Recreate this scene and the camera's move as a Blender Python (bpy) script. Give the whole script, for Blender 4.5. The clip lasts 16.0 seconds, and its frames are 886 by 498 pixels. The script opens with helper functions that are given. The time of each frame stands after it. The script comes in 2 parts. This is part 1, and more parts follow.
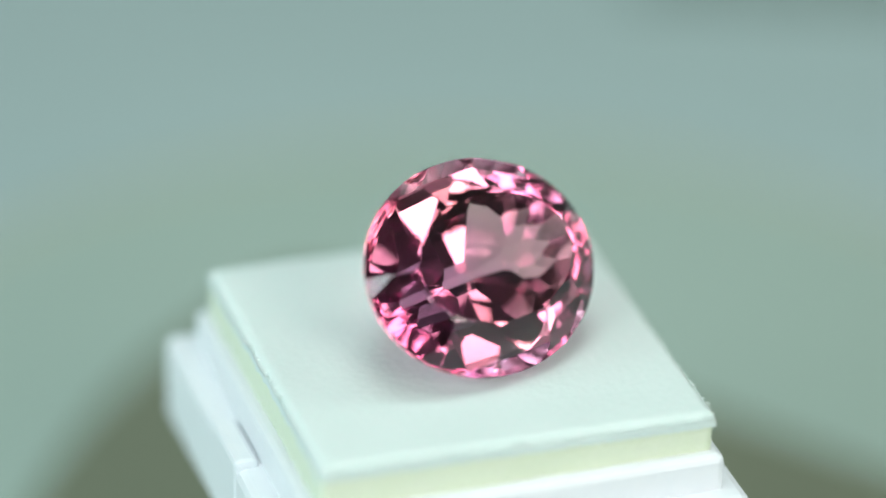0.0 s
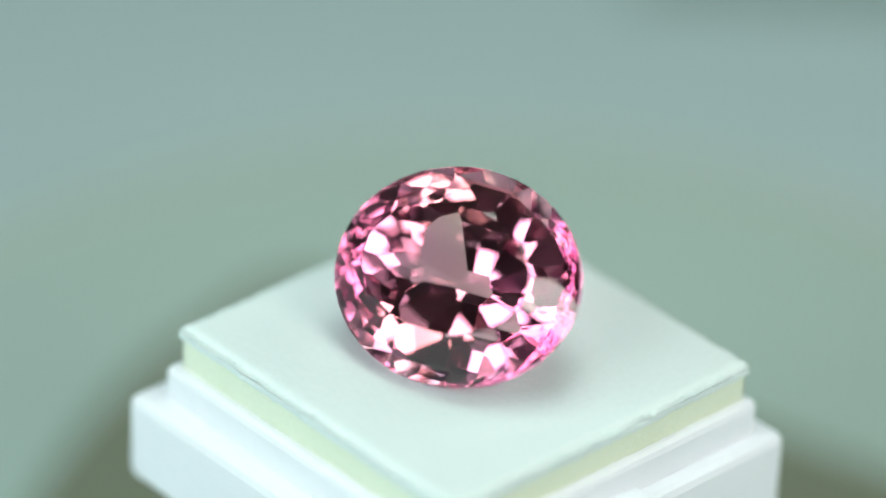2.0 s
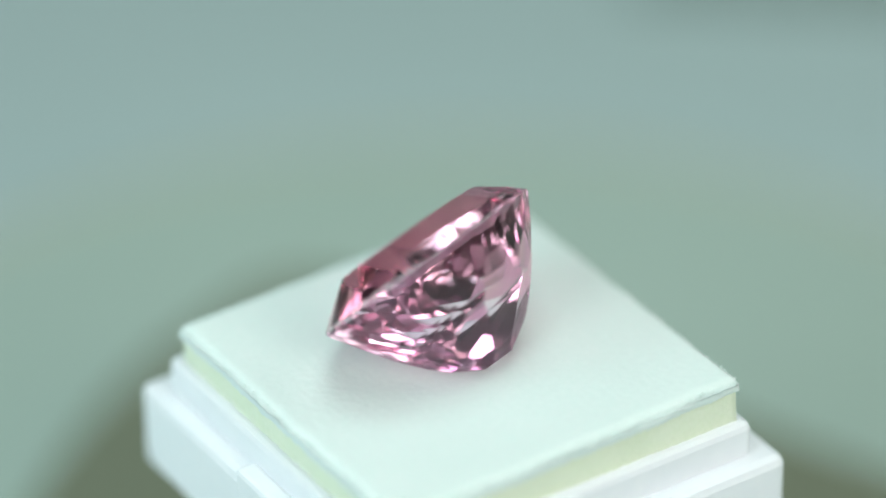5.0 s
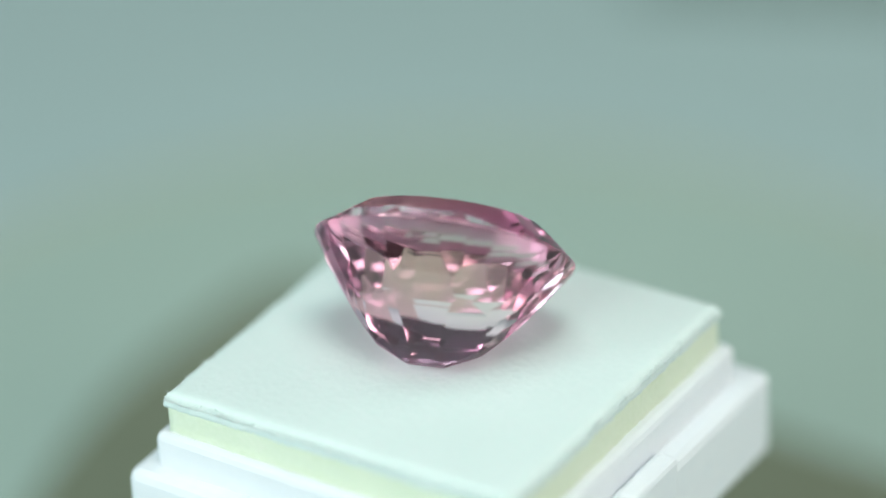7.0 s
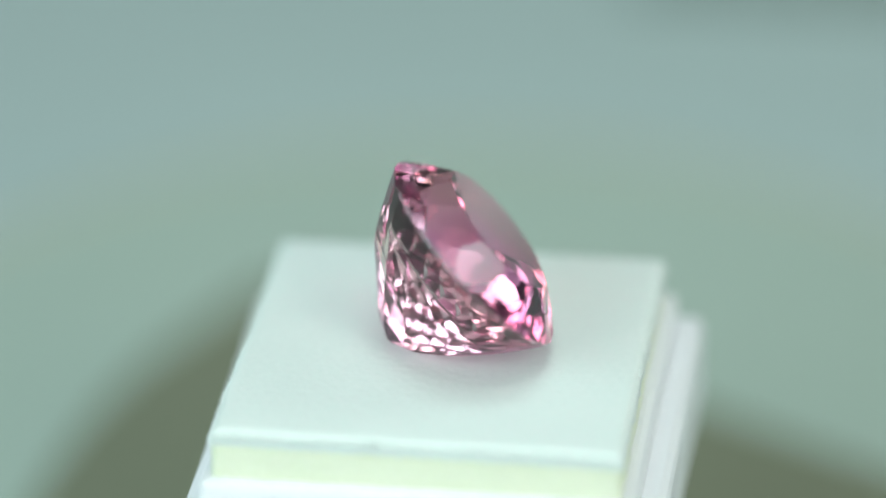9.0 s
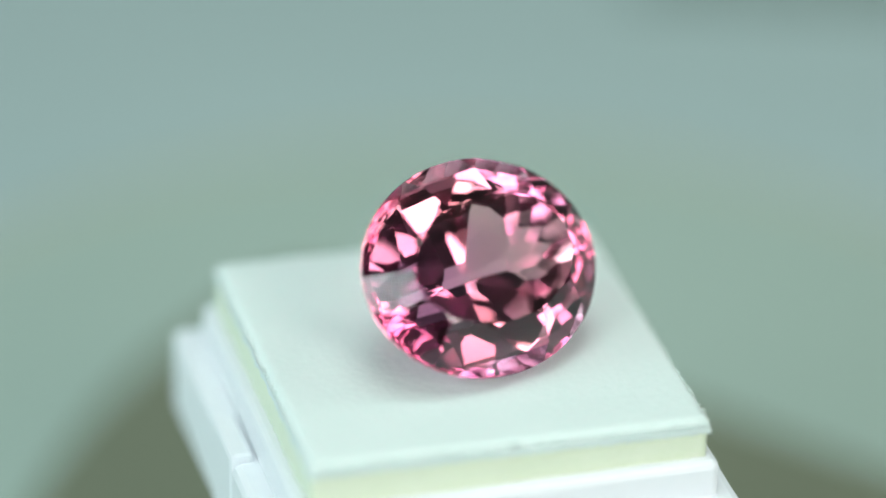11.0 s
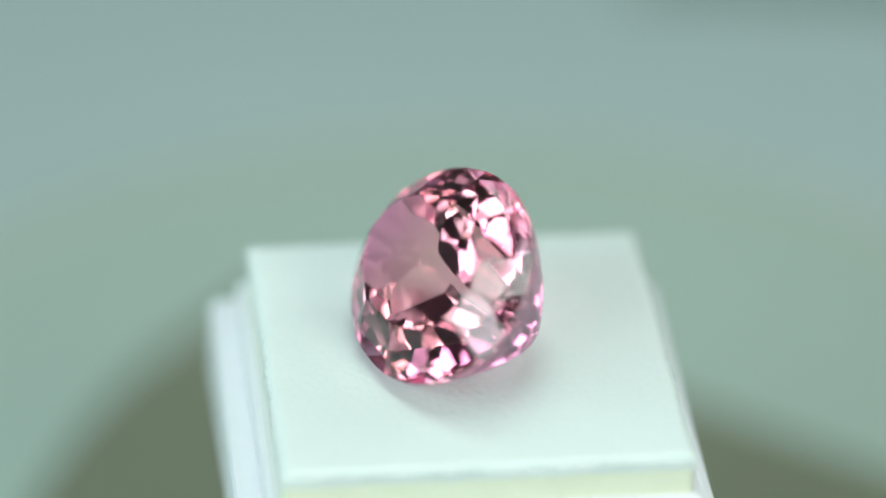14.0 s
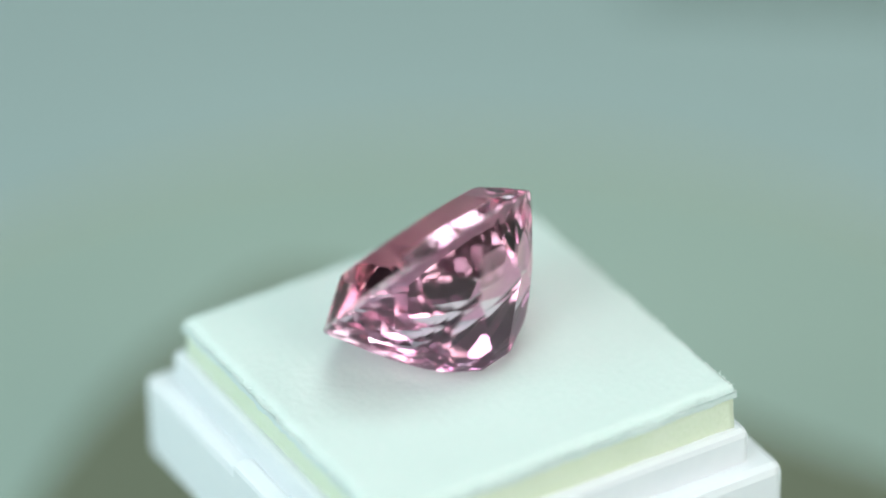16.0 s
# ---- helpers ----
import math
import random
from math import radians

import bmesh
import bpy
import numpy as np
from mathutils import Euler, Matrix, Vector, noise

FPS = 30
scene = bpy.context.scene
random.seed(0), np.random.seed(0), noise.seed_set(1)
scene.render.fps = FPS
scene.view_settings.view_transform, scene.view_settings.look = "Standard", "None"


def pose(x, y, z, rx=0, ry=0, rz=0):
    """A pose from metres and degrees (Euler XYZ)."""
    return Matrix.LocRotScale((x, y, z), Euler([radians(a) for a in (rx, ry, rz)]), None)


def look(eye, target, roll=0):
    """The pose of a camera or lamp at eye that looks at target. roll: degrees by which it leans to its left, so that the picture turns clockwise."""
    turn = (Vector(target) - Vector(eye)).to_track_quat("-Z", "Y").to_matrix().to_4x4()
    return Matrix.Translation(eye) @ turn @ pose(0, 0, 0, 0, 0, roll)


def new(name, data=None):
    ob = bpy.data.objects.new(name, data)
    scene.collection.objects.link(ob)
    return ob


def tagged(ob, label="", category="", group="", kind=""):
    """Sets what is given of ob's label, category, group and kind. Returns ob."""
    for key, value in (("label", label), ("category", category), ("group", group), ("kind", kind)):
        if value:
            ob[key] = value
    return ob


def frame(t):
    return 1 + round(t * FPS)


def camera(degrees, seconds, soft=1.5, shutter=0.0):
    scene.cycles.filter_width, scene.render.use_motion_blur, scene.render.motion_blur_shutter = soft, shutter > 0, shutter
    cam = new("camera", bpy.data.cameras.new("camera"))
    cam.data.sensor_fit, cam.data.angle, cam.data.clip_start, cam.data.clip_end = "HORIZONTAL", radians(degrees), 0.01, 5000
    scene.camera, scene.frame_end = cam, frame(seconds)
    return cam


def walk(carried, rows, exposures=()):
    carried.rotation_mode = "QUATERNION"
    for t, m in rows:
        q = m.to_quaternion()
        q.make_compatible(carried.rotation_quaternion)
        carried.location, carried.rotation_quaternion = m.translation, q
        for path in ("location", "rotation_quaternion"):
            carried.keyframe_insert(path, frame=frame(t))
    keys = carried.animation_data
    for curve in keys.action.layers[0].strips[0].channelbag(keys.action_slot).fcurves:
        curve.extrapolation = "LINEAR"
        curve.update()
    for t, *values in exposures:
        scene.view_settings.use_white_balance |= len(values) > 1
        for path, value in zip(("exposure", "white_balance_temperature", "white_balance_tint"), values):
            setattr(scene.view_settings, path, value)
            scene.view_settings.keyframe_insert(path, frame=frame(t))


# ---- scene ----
# ------------------------------------------------------------------ camera
# The top of the foam pad lies TOP above zero, the stage far below it; the turning axis is the z axis.
TOP = 0.0204
STAGE = -0.0140       # top of the stage
EYE = Vector((0.0, -0.2213, TOP + 0.1396))
YAW, PITCH = radians(-0.18), radians(30.876)
AHEAD = Vector((math.sin(YAW) * math.cos(PITCH), math.cos(YAW) * math.cos(PITCH), -math.sin(PITCH)))
cam = camera(12.0, 16.0, soft=1.7)
cam.data.dof.use_dof = True
cam.data.dof.focus_distance = 0.258
cam.data.dof.aperture_fstop = 7.6
walk(cam, [(0.0, look(EYE, EYE + AHEAD)), (16.0, look(EYE, EYE + AHEAD))])

SPIN = -32.957        # degrees a second, clockwise from above
BOX_TURN = 18.2       # turn of the box at the start

# ------------------------------------------------------------------ light
world = bpy.data.worlds.new("room_dark")
world.use_nodes = True
world.node_tree.nodes["Background"].inputs[0].default_value = (0.6, 0.75, 0.72, 1)
world.node_tree.nodes["Background"].inputs[1].default_value = 0.02
scene.world = world
# enough bounces for light to find its way out of a faceted stone
scene.cycles.max_bounces, scene.cycles.glossy_bounces = 14, 8


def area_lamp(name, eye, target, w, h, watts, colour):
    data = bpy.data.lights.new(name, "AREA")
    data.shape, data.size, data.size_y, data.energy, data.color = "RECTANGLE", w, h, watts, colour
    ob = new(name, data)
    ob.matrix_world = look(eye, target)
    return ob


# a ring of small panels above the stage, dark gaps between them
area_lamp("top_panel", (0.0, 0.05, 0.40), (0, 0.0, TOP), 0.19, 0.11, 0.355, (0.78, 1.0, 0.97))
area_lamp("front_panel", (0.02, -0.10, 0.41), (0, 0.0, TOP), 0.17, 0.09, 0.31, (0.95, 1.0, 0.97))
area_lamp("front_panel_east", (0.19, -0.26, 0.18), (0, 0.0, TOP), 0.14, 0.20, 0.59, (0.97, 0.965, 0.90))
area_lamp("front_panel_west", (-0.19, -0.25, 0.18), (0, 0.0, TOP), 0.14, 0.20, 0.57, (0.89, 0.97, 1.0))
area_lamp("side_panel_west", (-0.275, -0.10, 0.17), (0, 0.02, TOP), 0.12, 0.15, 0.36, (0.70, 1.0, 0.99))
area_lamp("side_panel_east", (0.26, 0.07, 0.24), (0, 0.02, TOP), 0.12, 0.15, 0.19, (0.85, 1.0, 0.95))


# ------------------------------------------------------------------ materials
def material(name):
    m = bpy.data.materials.new(name)
    m.use_nodes = True
    return m, m.node_tree.nodes, m.node_tree.links, m.node_tree.nodes["Principled BSDF"]


def mottled(name, low, high, size, rough, bump=0.0, fine=8.0, subsurface=0.0, radius=0.002):
    """A matt surface: colour varied by coarse and fine noise, with a fine relief. size: metres of one blotch."""
    m, n, l, b = material(name)
    co = n.new("ShaderNodeTexCoord")
    coarse, grain = n.new("ShaderNodeTexNoise"), n.new("ShaderNodeTexNoise")
    coarse.inputs["Scale"].default_value = 1.0 / size
    coarse.inputs["Detail"].default_value = 4.0
    grain.inputs["Scale"].default_value = fine / size
    grain.inputs["Detail"].default_value = 6.0
    for t in (coarse, grain):
        l.new(co.outputs["Object"], t.inputs["Vector"])
    add = n.new("ShaderNodeMath")
    add.operation = "ADD"
    half = n.new("ShaderNodeMath")
    half.operation, half.inputs[1].default_value = "MULTIPLY", 0.5
    l.new(coarse.outputs["Fac"], add.inputs[0])
    l.new(grain.outputs["Fac"], add.inputs[1])
    l.new(add.outputs[0], half.inputs[0])
    ramp = n.new("ShaderNodeValToRGB")
    ramp.color_ramp.elements[0].position, ramp.color_ramp.elements[1].position = 0.3, 0.7
    ramp.color_ramp.elements[0].color, ramp.color_ramp.elements[1].color = (*low, 1), (*high, 1)
    l.new(half.outputs[0], ramp.inputs[0])
    l.new(ramp.outputs[0], b.inputs["Base Color"])
    b.inputs["Roughness"].default_value = rough
    if bump:
        bp = n.new("ShaderNodeBump")
        bp.inputs["Strength"].default_value, bp.inputs["Distance"].default_value = bump, size / fine * 0.5
        l.new(grain.outputs["Fac"], bp.inputs["Height"])
        l.new(bp.outputs[0], b.inputs["Normal"])
    if subsurface:
        b.inputs["Subsurface Weight"].default_value = subsurface
        b.inputs["Subsurface Radius"].default_value = (radius, radius, radius)
    return m


FOAM = mottled("white_foam", (0.70, 0.80, 0.77), (0.75, 0.84, 0.81), 0.006, 0.9, 0.16, 14.0, 0.9, 0.0030)
FIBRE = mottled("white_foam_fibre", (0.70, 0.80, 0.77), (0.75, 0.84, 0.81), 0.006, 0.9)
UNDERFOAM = mottled("yellowed_foam", (0.74, 0.82, 0.63), (0.81, 0.87, 0.71), 0.004, 0.9, 0.4, 12.0, 0.5, 0.0012)
PLASTIC = mottled("white_plastic", (0.84, 0.87, 0.91), (0.88, 0.90, 0.93), 0.02, 0.35, 0.05, 20.0, 0.6, 0.0015)
DISC = mottled("matt_disc", (0.405, 0.515, 0.452), (0.44, 0.55, 0.487), 0.05, 0.55, 0.03, 20.0)
# lighter than the disc: the rim's highlight is put into its colour
RIM = mottled("rim_painted_glint", (0.54, 0.61, 0.51), (0.58, 0.65, 0.55), 0.03, 0.22)
# dark olive of the shade round the box, laid on as a sheet
SHADE_SHEET = mottled("olive_shade_sheet", (0.185, 0.205, 0.14), (0.215, 0.235, 0.165), 0.02, 0.8, 0.1, 20.0)
STRIP = mottled("dull_strip", (0.20, 0.26, 0.24), (0.24, 0.30, 0.28), 0.01, 0.8, 0.1)
FLOOR = mottled("pale_backdrop_paper", (0.42, 0.53, 0.522), (0.455, 0.565, 0.557), 0.05, 0.7, 0.05, 30.0)
FABRIC = mottled("unseen_wall_fabric", (0.075, 0.08, 0.085), (0.095, 0.10, 0.105), 0.03, 0.9, 0.1, 30.0)


def gem_material(name, way, near, far, deepens):
    """Clear stone whose colour drifts along the given way through it; with deepens, every inner reflection tints too."""
    m, n, l, b = material(name)
    co, zone, ramp = n.new("ShaderNodeTexCoord"), n.new("ShaderNodeTexNoise"), n.new("ShaderNodeValToRGB")
    zone.inputs["Scale"].default_value = 190.0
    zone.inputs["Detail"].default_value = 3.0
    axes, along, drift = n.new("ShaderNodeVectorMath"), n.new("ShaderNodeMapRange"), n.new("ShaderNodeMath")
    along.inputs["From Min"].default_value, along.inputs["From Max"].default_value = -0.0055, 0.0055
    along.inputs["To Min"].default_value, along.inputs["To Max"].default_value = -0.25, 0.75
    drift.operation, axes.operation, axes.inputs[1].default_value = "ADD", "DOT_PRODUCT", way
    l.new(co.outputs["Object"], zone.inputs["Vector"])
    l.new(co.outputs["Object"], axes.inputs[0])
    l.new(axes.outputs["Value"], along.inputs["Value"])
    l.new(along.outputs["Result"], drift.inputs[0])
    l.new(zone.outputs["Fac"], drift.inputs[1])
    l.new(drift.outputs[0], ramp.inputs[0])
    ramp.color_ramp.elements[0].position, ramp.color_ramp.elements[1].position = 0.15, 0.85
    ramp.color_ramp.elements[0].color, ramp.color_ramp.elements[1].color = (*near, 1), (*far, 1)
    if deepens:
        n.remove(b)
        b = n.new("ShaderNodeBsdfGlass")
        l.new(ramp.outputs[0], b.inputs["Color"])
        l.new(b.outputs[0], n["Material Output"].inputs[0])
    else:
        b.inputs["Transmission Weight"].default_value = 1.0
        l.new(ramp.outputs[0], b.inputs["Base Color"])
    b.inputs["Roughness"].default_value, b.inputs["IOR"].default_value = 0.0, 1.70
    return m


CROWN = gem_material("pink_stone_crown", (1, 0, 0), (0.93, 0.25, 0.56), (0.92, 0.55, 0.47), False)
PAVILION = gem_material("pink_stone_pavilion", (0.6, -0.8, 0), (0.975, 0.86, 0.81), (0.945, 0.70, 0.84), True)

GIRDLE, _, _, girdle_shader = material("unpolished_girdle")
girdle_shader.inputs["Base Color"].default_value = (0.86, 0.66, 0.70, 1)
girdle_shader.inputs["Roughness"].default_value = 0.18
girdle_shader.inputs["Transmission Weight"].default_value = 0.85


# ------------------------------------------------------------------ mesh helpers
def mesh_of(name, bm, mat, smooth=False):
    bmesh.ops.recalc_face_normals(bm, faces=bm.faces)
    data = bpy.data.meshes.new(name)
    bm.to_mesh(data)
    bm.free()
    data.materials.append(mat)
    if smooth:
        for p in data.polygons:
            p.use_smooth = True
    return data


def part(name, bm, mat, parent, label="", smooth=False):
    ob = new(name, mesh_of(name, bm, mat, smooth))
    ob.parent = parent
    return tagged(ob, label)


def block(w, d, z0, z1, bevel, seg=2):
    """A bevelled slab about the z axis."""
    bm = bmesh.new()
    bmesh.ops.create_cube(bm, size=1.0)
    bmesh.ops.scale(bm, vec=(w, d, z1 - z0), verts=bm.verts)
    bmesh.ops.translate(bm, vec=(0, 0, (z0 + z1) / 2), verts=bm.verts)
    if bevel:
        bmesh.ops.bevel(bm, geom=list(bm.edges), offset=bevel, segments=seg, affect="EDGES", profile=0.5)
    return bm


def lathe(profile, steps=96):
    """A closed solid turned from (radius, height) pairs, first and last on the axis."""
    bm = bmesh.new()
    rings = []
    for r, z in profile:
        if r < 1e-7:
            rings.append([bm.verts.new((0, 0, z))])
        else:
            rings.append([bm.verts.new((r * math.cos(2 * math.pi * k / steps), r * math.sin(2 * math.pi * k / steps), z)) for k in range(steps)])
    for a, b in zip(rings, rings[1:]):
        for k in range(steps):
            j = (k + 1) % steps
            if len(a) == 1:
                bm.faces.new((a[0], b[k], b[j]))
            elif len(b) == 1:
                bm.faces.new((a[k], a[j], b[0]))
            else:
                bm.faces.new((a[k], a[j], b[j], b[k]))
    return bm


# ------------------------------------------------------------------ the floor, and unseen walls and roof added round it
def slab(name, x0, x1, y0, y1, z0, z1, mat, label):
    bm = bmesh.new()
    bmesh.ops.create_cube(bm, size=1.0)
    bmesh.ops.scale(bm, vec=(x1 - x0, y1 - y0, z1 - z0), verts=bm.verts)
    bmesh.ops.translate(bm, vec=((x0 + x1) / 2, (y0 + y1) / 2, (z0 + z1) / 2), verts=bm.verts)
    return tagged(new(name, mesh_of(name, bm, mat)), label, name.split("_")[0], kind="structure")


slab("floor", -0.30, 0.30, -0.30, 0.30, STAGE - 0.02, STAGE - 0.0003, FLOOR, "pale grey-green backdrop paper on the table")
# walls and roof are invented, dark so that the stone's facets keep contrast
slab("wall_north", -0.30, 0.30, 0.30, 0.31, STAGE - 0.02, 0.45, FABRIC, "unseen dark grey back wall, added to darken reflections in the stone")
slab("wall_east", 0.30, 0.31, -0.30, 0.31, STAGE - 0.02, 0.45, FABRIC, "unseen dark grey side wall, added to darken reflections in the stone")
slab("wall_west", -0.31, -0.30, -0.30, 0.31, STAGE - 0.02, 0.45, FABRIC, "unseen dark grey side wall, added to darken reflections in the stone")
slab("ceiling", -0.31, 0.31, -0.30, 0.31, 0.45, 0.46, FABRIC, "unseen dark grey roof, added to darken reflections in the stone")


# ------------------------------------------------------------------ stage and sheet of painted shade
STAGE_Y = 0.0354      # middle of the stage, behind the turning axis


def stage():
    base = new("display_stage")
    base.location = (0, STAGE_Y, STAGE)
    disc = lathe([(0, -0.010), (0.0504, -0.010), (0.0516, -0.009), (0.0516, -0.0015), (0.0498, 0), (0, 0)], 128)
    part("disc", disc, DISC, base)
    rim = lathe([(0.0517, -0.0015), (0.0529, -0.0012), (0.0536, -0.0006), (0.0530, -0.0001), (0.0517, 0.0001), (0.0501, -0.00005)], 128)
    part("rim", rim, RIM, base, "raised rim, its highlight put in as a paler colour", smooth=True)
    # the narrow post on the turning axis that carries the box
    reach = TOP - 0.0110 - STAGE
    post = lathe([(0, 0), (0.0085, 0), (0.0085, 0.002), (0.0045, 0.003), (0.0045, reach - 0.002), (0.0080, reach - 0.001), (0.0080, reach), (0, reach)], 48)
    bmesh.ops.translate(post, vec=(0, -STAGE_Y, 0), verts=post.verts)
    part("post", post, DISC, base, "narrow turning post under the box")
    return tagged(base, "round matt pale grey-green stage under the white box", "stage")


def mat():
    """Thin sheet coloured as the shade round the box; bowed side and rounded corners."""
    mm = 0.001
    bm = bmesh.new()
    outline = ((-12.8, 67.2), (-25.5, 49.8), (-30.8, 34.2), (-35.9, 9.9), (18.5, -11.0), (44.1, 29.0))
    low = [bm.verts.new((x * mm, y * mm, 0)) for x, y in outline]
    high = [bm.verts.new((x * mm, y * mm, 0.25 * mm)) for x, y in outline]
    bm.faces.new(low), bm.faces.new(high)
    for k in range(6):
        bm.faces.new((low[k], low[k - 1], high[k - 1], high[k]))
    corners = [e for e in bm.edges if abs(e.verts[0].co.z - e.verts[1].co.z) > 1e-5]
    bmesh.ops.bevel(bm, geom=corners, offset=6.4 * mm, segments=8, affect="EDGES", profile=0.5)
    ob = new("mat", mesh_of("mat", bm, SHADE_SHEET))
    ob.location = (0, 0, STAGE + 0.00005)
    return tagged(ob, "thin olive-grey sheet with a bowed edge, standing in for shade on the stage", "mat")


def strip():
    bm = block(0.087, 0.0139, 0, 0.0010, 0.0003)
    ob = new("paper_strip", mesh_of("paper_strip", bm, STRIP))
    ob.matrix_world = pose(0.0597, 0.1180, STAGE - 0.0003, 0, 0, -5.0)
    return tagged(ob, "dull grey-green strip lying on the backdrop paper", "strip")


# ------------------------------------------------------------------ box, foam and stone
def gem_box():
    """White plastic display box; origin at the middle of the foam's top."""
    box = new("display_box")
    mm = 0.001
    part("inner_rim", block(26.3 * mm, 26.3 * mm, -5.6 * mm, -2.6 * mm, 0.45 * mm), PLASTIC, box)
    shell = block(29.3 * mm, 29.3 * mm, -11.0 * mm, -4.95 * mm, 0.6 * mm)
    bmesh.ops.translate(shell, vec=(-0.2 * mm, -0.1 * mm, 0), verts=shell.verts)
    body = part("body", shell, PLASTIC, box)
    for s in (1, -1):
        bm = block(1.5 * mm, 5.4 * mm, -10.9 * mm, -4.4 * mm, 0.35 * mm)
        bmesh.ops.translate(bm, vec=((s * 14.0 - 0.2) * mm, -0.1 * mm, 0), verts=bm.verts)
        part("clip_tab", bm, PLASTIC, body)
    return tagged(box, "small square white plastic display box with stepped rim", "box")


def ragged(bm, half, amount, z_mid):
    """Soft cut edges: pores over the whole pad and torn bits along its rim."""
    for v in bm.verts:
        p = v.co * 1000.0
        near = max(abs(p.x), abs(p.y)) / (half * 1000.0)
        edge = max(0.0, near - 0.93) / 0.07
        n1, n2 = noise.noise(p * 0.5), noise.noise(p * 2.6 + Vector((7, 3, 1)))
        out = Vector((v.co.x, v.co.y, 0)).normalized()
        v.co += out * amount * edge * (0.9 * n1 + 0.8 * n2)
        v.co.z += amount * (0.12 * n2 + 0.35 * edge * n1) * (1 if v.co.z > z_mid else 0.6)


def foam_slab(side, z0, z1, round_by, cuts, amount, dent=None):
    bm = bmesh.new()
    bmesh.ops.create_cube(bm, size=1.0)
    bmesh.ops.subdivide_edges(bm, edges=[e for e in bm.edges if abs(e.verts[0].co.z - e.verts[1].co.z) < 0.1], cuts=cuts, use_grid_fill=True)
    bmesh.ops.subdivide_edges(bm, edges=[e for e in bm.edges if abs(e.verts[0].co.z - e.verts[1].co.z) > 0.5], cuts=5)
    half, h = side / 2, z1 - z0
    for v in bm.verts:
        x, y, z = v.co.x * side, v.co.y * side, z0 + (v.co.z + 0.5) * h
        # pull the points next to the rim in towards it, then round the upper rim
        d = half - max(abs(x), abs(y))
        drop = max(0.0, round_by - d)
        if drop > 0 and z > z0 + h * 0.5:
            lift = (z - (z0 + h * 0.5)) / (h * 0.5)
            z -= lift * (round_by - math.sqrt(max(0.0, round_by ** 2 - drop ** 2))) * 0.8
        if dent and z > z0 + h * 0.4:
            z -= 0.0003 * math.exp(-((x - dent[0]) ** 2 + (y - dent[1]) ** 2) / 0.0032 ** 2)
        v.co = Vector((x, y, z))
    ragged(bm, half, amount, (z0 + z1) / 2)
    return bm


def foam_pad():
    pad = new("foam_pad")
    mm = 0.001
    part("top_layer", foam_slab(25.1 * mm, -1.0 * mm, 0, 0.7 * mm, 110, 0.14 * mm, (0.6 * mm, -1.2 * mm)), FOAM, pad, smooth=True)
    part("lower_layer", foam_slab(24.75 * mm, -4.4 * mm, -0.85 * mm, 0.05 * mm, 60, 0.10 * mm), UNDERFOAM, pad, "yellowish-green foam edge", smooth=True)
    rnd = random.Random(5)
    bm = bmesh.new()
    for k in range(1500):
        side, along = rnd.randrange(4), rnd.uniform(-12.4, 12.4) * mm
        low = Vector((12.35 * mm, along, rnd.uniform(-0.9, -0.2) * mm))
        reach, thick = rnd.uniform(0.05, 0.26) * mm, rnd.uniform(0.03, 0.07) * mm
        tip = low + Vector((reach, rnd.uniform(-0.2, 0.2) * mm, rnd.uniform(-0.05, 0.22) * mm))
        turn = pose(0, 0, 0, 0, 0, 90 * side)
        a, b, c, d = [bm.verts.new(turn @ p) for p in (low + Vector((0, thick, 0)), low + Vector((0, -thick, 0)), low + Vector((0, 0, 1.8 * thick)), tip)]
        for f in ((a, b, d), (b, c, d), (c, a, d), (a, c, b)):
            bm.faces.new(f)
    tagged(part("fuzz", bm, FIBRE, pad, "torn foam fibres along the edge"), kind="stuff")
    return tagged(pad, "white foam pad with fuzzy edges in the plastic box", "foam pad")


def facets(planes):
    """The convex body that all the planes (normal, distance) leave: its points and one face a plane."""
    n = np.array([p[:3] for p in planes])
    d = np.array([p[3] for p in planes]) + np.random.uniform(-1e-4, 1e-4, len(planes))
    k = len(planes)
    close = n @ n.T > 0.6
    i, j, l = np.array([(a, b, c) for a in range(k) for b in range(a + 1, k) if close[a, b]
                        for c in range(b + 1, k) if close[a, c] and close[b, c]]).T
    m = np.stack((n[i], n[j], n[l]), 1)
    ok = abs(np.linalg.det(m)) > 1e-5
    i, j, l, m = i[ok], j[ok], l[ok], m[ok]
    pts = np.linalg.solve(m, np.stack((d[i], d[j], d[l]), 1)[:, :, None])[:, :, 0]
    inside = (pts @ n.T <= d + 1e-7).all(1)
    pts, tri = pts[inside], np.stack((i, j, l), 1)[inside]
    faces = []
    for f in range(k):
        ring = [q for q in range(len(pts)) if f in tri[q]]
        if len(ring) < 3:
            continue
        c = pts[ring].mean(0)
        u = np.cross(n[f], (0.3, 0.5, 0.81))
        u /= np.linalg.norm(u)
        v = np.cross(n[f], u)
        ring.sort(key=lambda q: math.atan2((pts[q] - c) @ v, (pts[q] - c) @ u))
        faces.append((n[f][2], ring))
    return pts, faces


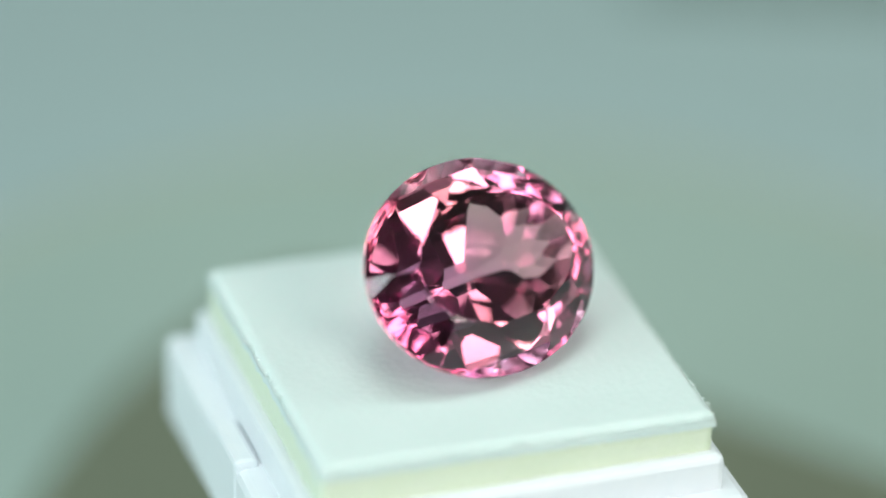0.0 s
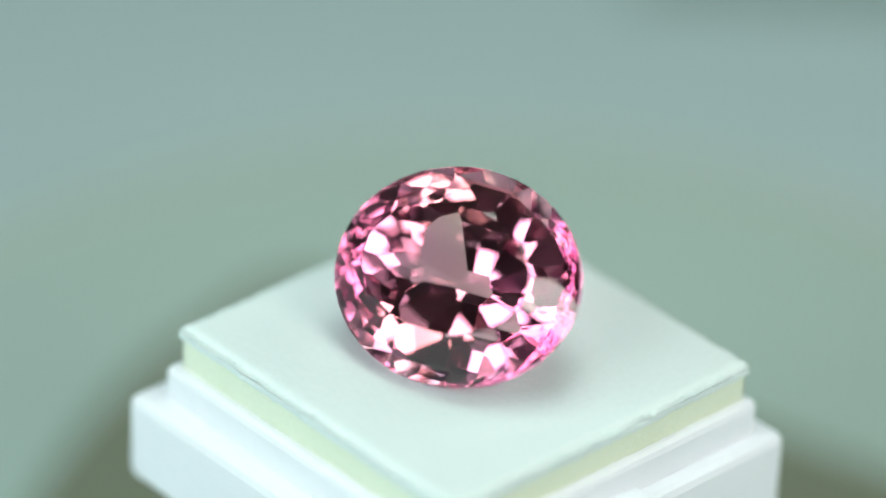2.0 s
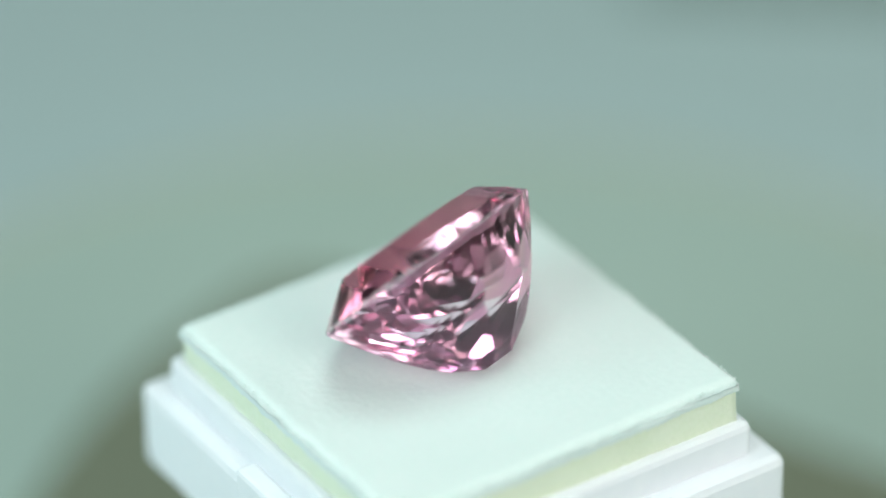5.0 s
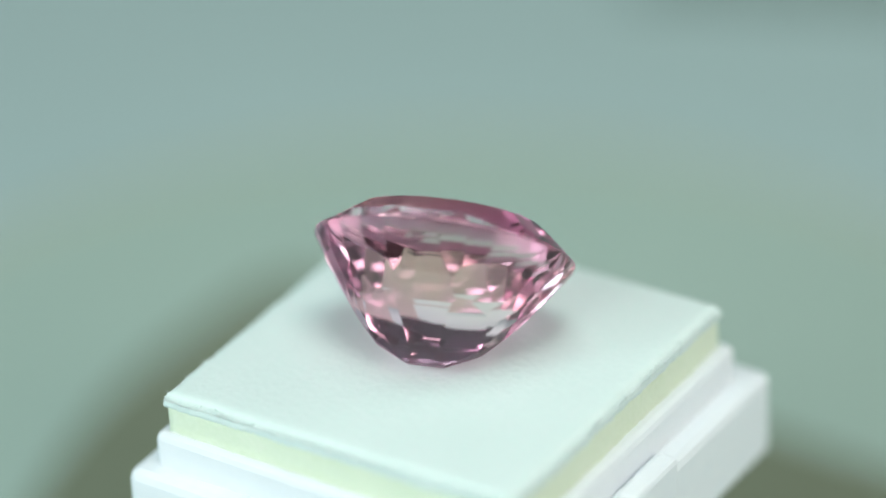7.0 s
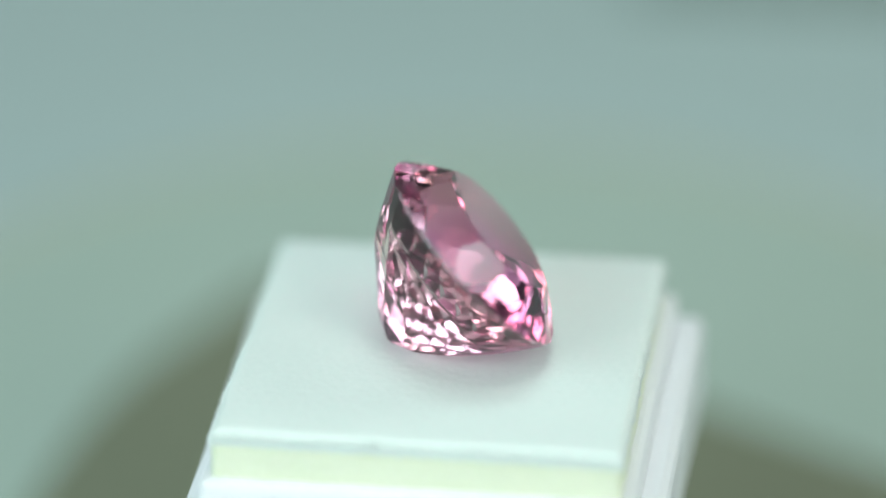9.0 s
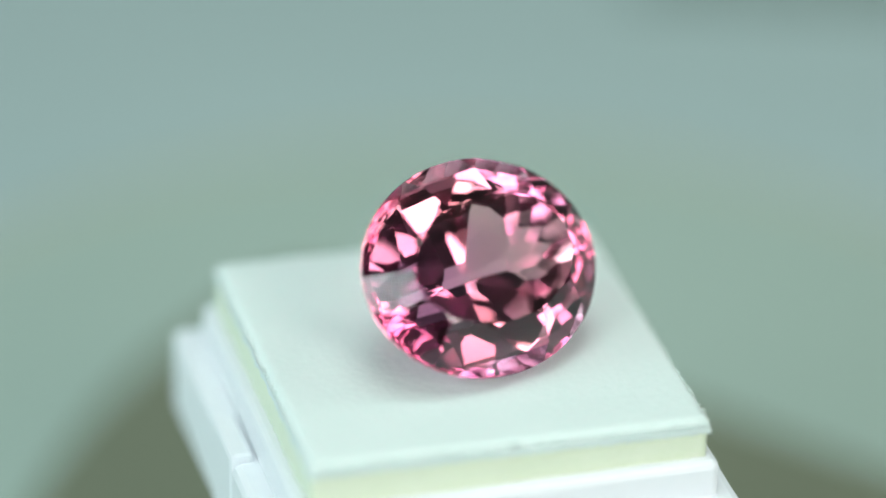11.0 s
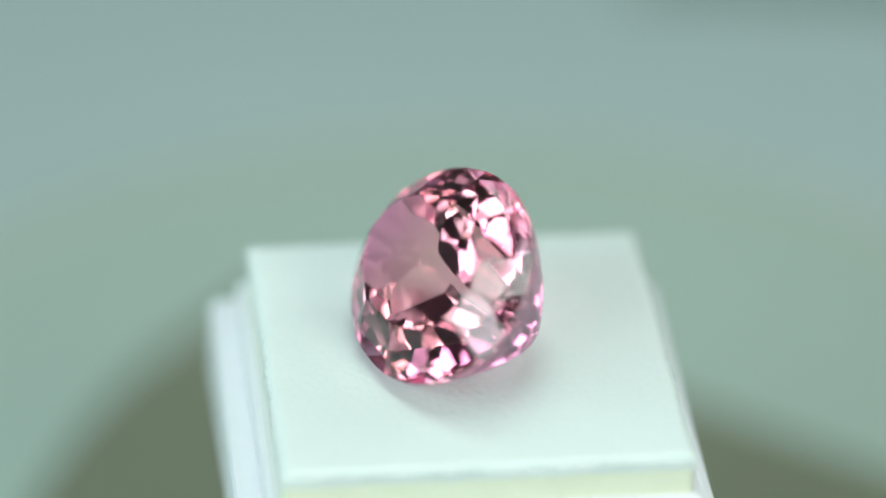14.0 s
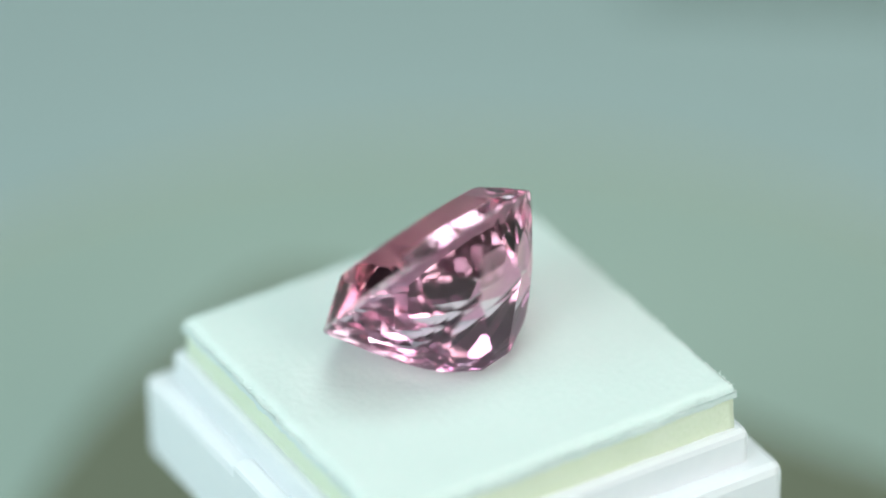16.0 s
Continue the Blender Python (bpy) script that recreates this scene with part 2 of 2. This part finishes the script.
def gemstone():
    """An oval mixed-cut stone: planned as a round one facet by facet, then stretched to the oval."""
    planes = []

    def cut(phi, angle, r, z):
        f, a = radians(phi), radians(angle)
        no = Vector((math.cos(f) * math.sin(a), math.sin(f) * math.sin(a), math.cos(a)))
        planes.append((*no, no.dot(Vector((r * math.cos(f), r * math.sin(f), z)))))

    g, top, low = 0.010, 0.310, -1.082
    for k in range(48):                                   # girdle
        cut(7.5 * k, 90, 1.0, 0)
    cut(0, 0, 0, top)                                     # table
    for k in range(12):
        end = math.cos(radians(30 * k)) ** 2              # steeper towards the ends of the oval
        cut(30 * k, 35 + 8 * end, 1.0, g)                 # crown mains
        f = radians(30 * k + 15)
        edge = 1 / math.hypot(math.cos(f) / 0.70, math.sin(f) / 0.59)
        cut(30 * k + 15, 20 + 5 * math.cos(f) ** 2, edge * 0.985, top)     # stars
    for k in range(24):
        cut(15 * k + 7.5, 40 + 6 * math.cos(radians(15 * k + 7.5)) ** 2, 1.0, g)      # upper girdle
    # pavilion: broad steps along the sides, staggered small facets round the ends
    z, radii, slopes = -g, (1.0, 0.925, 0.84, 0.75, 0.64, 0.51, 0.36, 0.20, 0.10), (62, 59, 56, 53, 49.5, 46, 42, 31)
    for row, slope in enumerate(slopes):
        r0, r1 = radii[row], radii[row + 1]
        fall = (r0 - r1) * math.tan(radians(slope))
        if row == 0:                                      # a fine row just under the girdle
            for k in range(28):
                cut(360 / 28 * k, 180 - slope, 1.0, z)
            z -= fall
            continue
        for a in ((0, 14, 28, 42, 58, 90, 122, 138, 152, 166) if row % 2 == 0 else (7, 21, 35, 50, 90, 130, 145, 159, 173)):
            for turn in (0, 180):
                full = math.cos(radians(a)) ** 2 * (0, 0, 0.02, 0.04, 0.07, 0.095, 0.10, 0.05)[row]
                keel = (0.03, 0.06, 0.06)[row - 5] if row > 4 and 50 < a < 130 else 0.0
                cut(a + turn, 180 - slope, (r0 + r1) / 2 + full - keel, z - fall / 2)
        z -= fall
    cut(0, 180, 0, low)
    pts, faces = facets(planes)
    pts = pts * (8.14e-3, 6.86e-3, 6.86e-3)
    stone = new("gemstone")
    for name, lo, hi, label in (("table", 0.999, 2, "large flat top facet"), ("crown", 0.01, 0.999, ""),
                                ("girdle", -0.01, 0.01, "thin bright girdle band"), ("pavilion", -2, -0.01, "")):
        data = bpy.data.meshes.new(name)
        used = [ring for up, ring in faces if lo <= up < hi]
        index = {q: i for i, q in enumerate(sorted({q for ring in used for q in ring}))}
        data.from_pydata([tuple(pts[q]) for q in index], [], [[index[q] for q in ring] for ring in used])
        data.materials.append({"pavilion": PAVILION, "girdle": GIRDLE}.get(name, CROWN))
        ob = new(name, data)
        ob.parent = stone
        tagged(ob, label)
    return tagged(stone, "faceted oval pink gemstone resting tilted on the foam pad", "gemstone")


stage()
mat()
strip()
box_thing = gem_box()
pad_thing = foam_pad()
stone_thing = gemstone()

BOX_AT = pose(0.0, 0.0006, TOP, 0, 0, BOX_TURN) @ pose(0, 0, 0, -1.5, 1.6, 0)
PAD_AT = pose(0.0001, 0.0007, TOP + 0.0004, 0, 0, BOX_TURN + 0.2) @ pose(0, 0, 0, -1.2, 2.6, 0)
STONE_AT = pose(0.00158, -0.00052, TOP + 0.0063, 0, 0, 38.27) @ pose(0, 0, 0, 47.1, 0, 0) @ pose(0, 0, 0, 0, 0, -1.0)


def motions():
    times = [0.25 * k for k in range(65)]
    for thing, at in ((box_thing, BOX_AT), (pad_thing, PAD_AT), (stone_thing, STONE_AT)):
        walk(thing, [(t, pose(0, 0, 0, 0, 0, SPIN * t) @ at) for t in times])


motions()
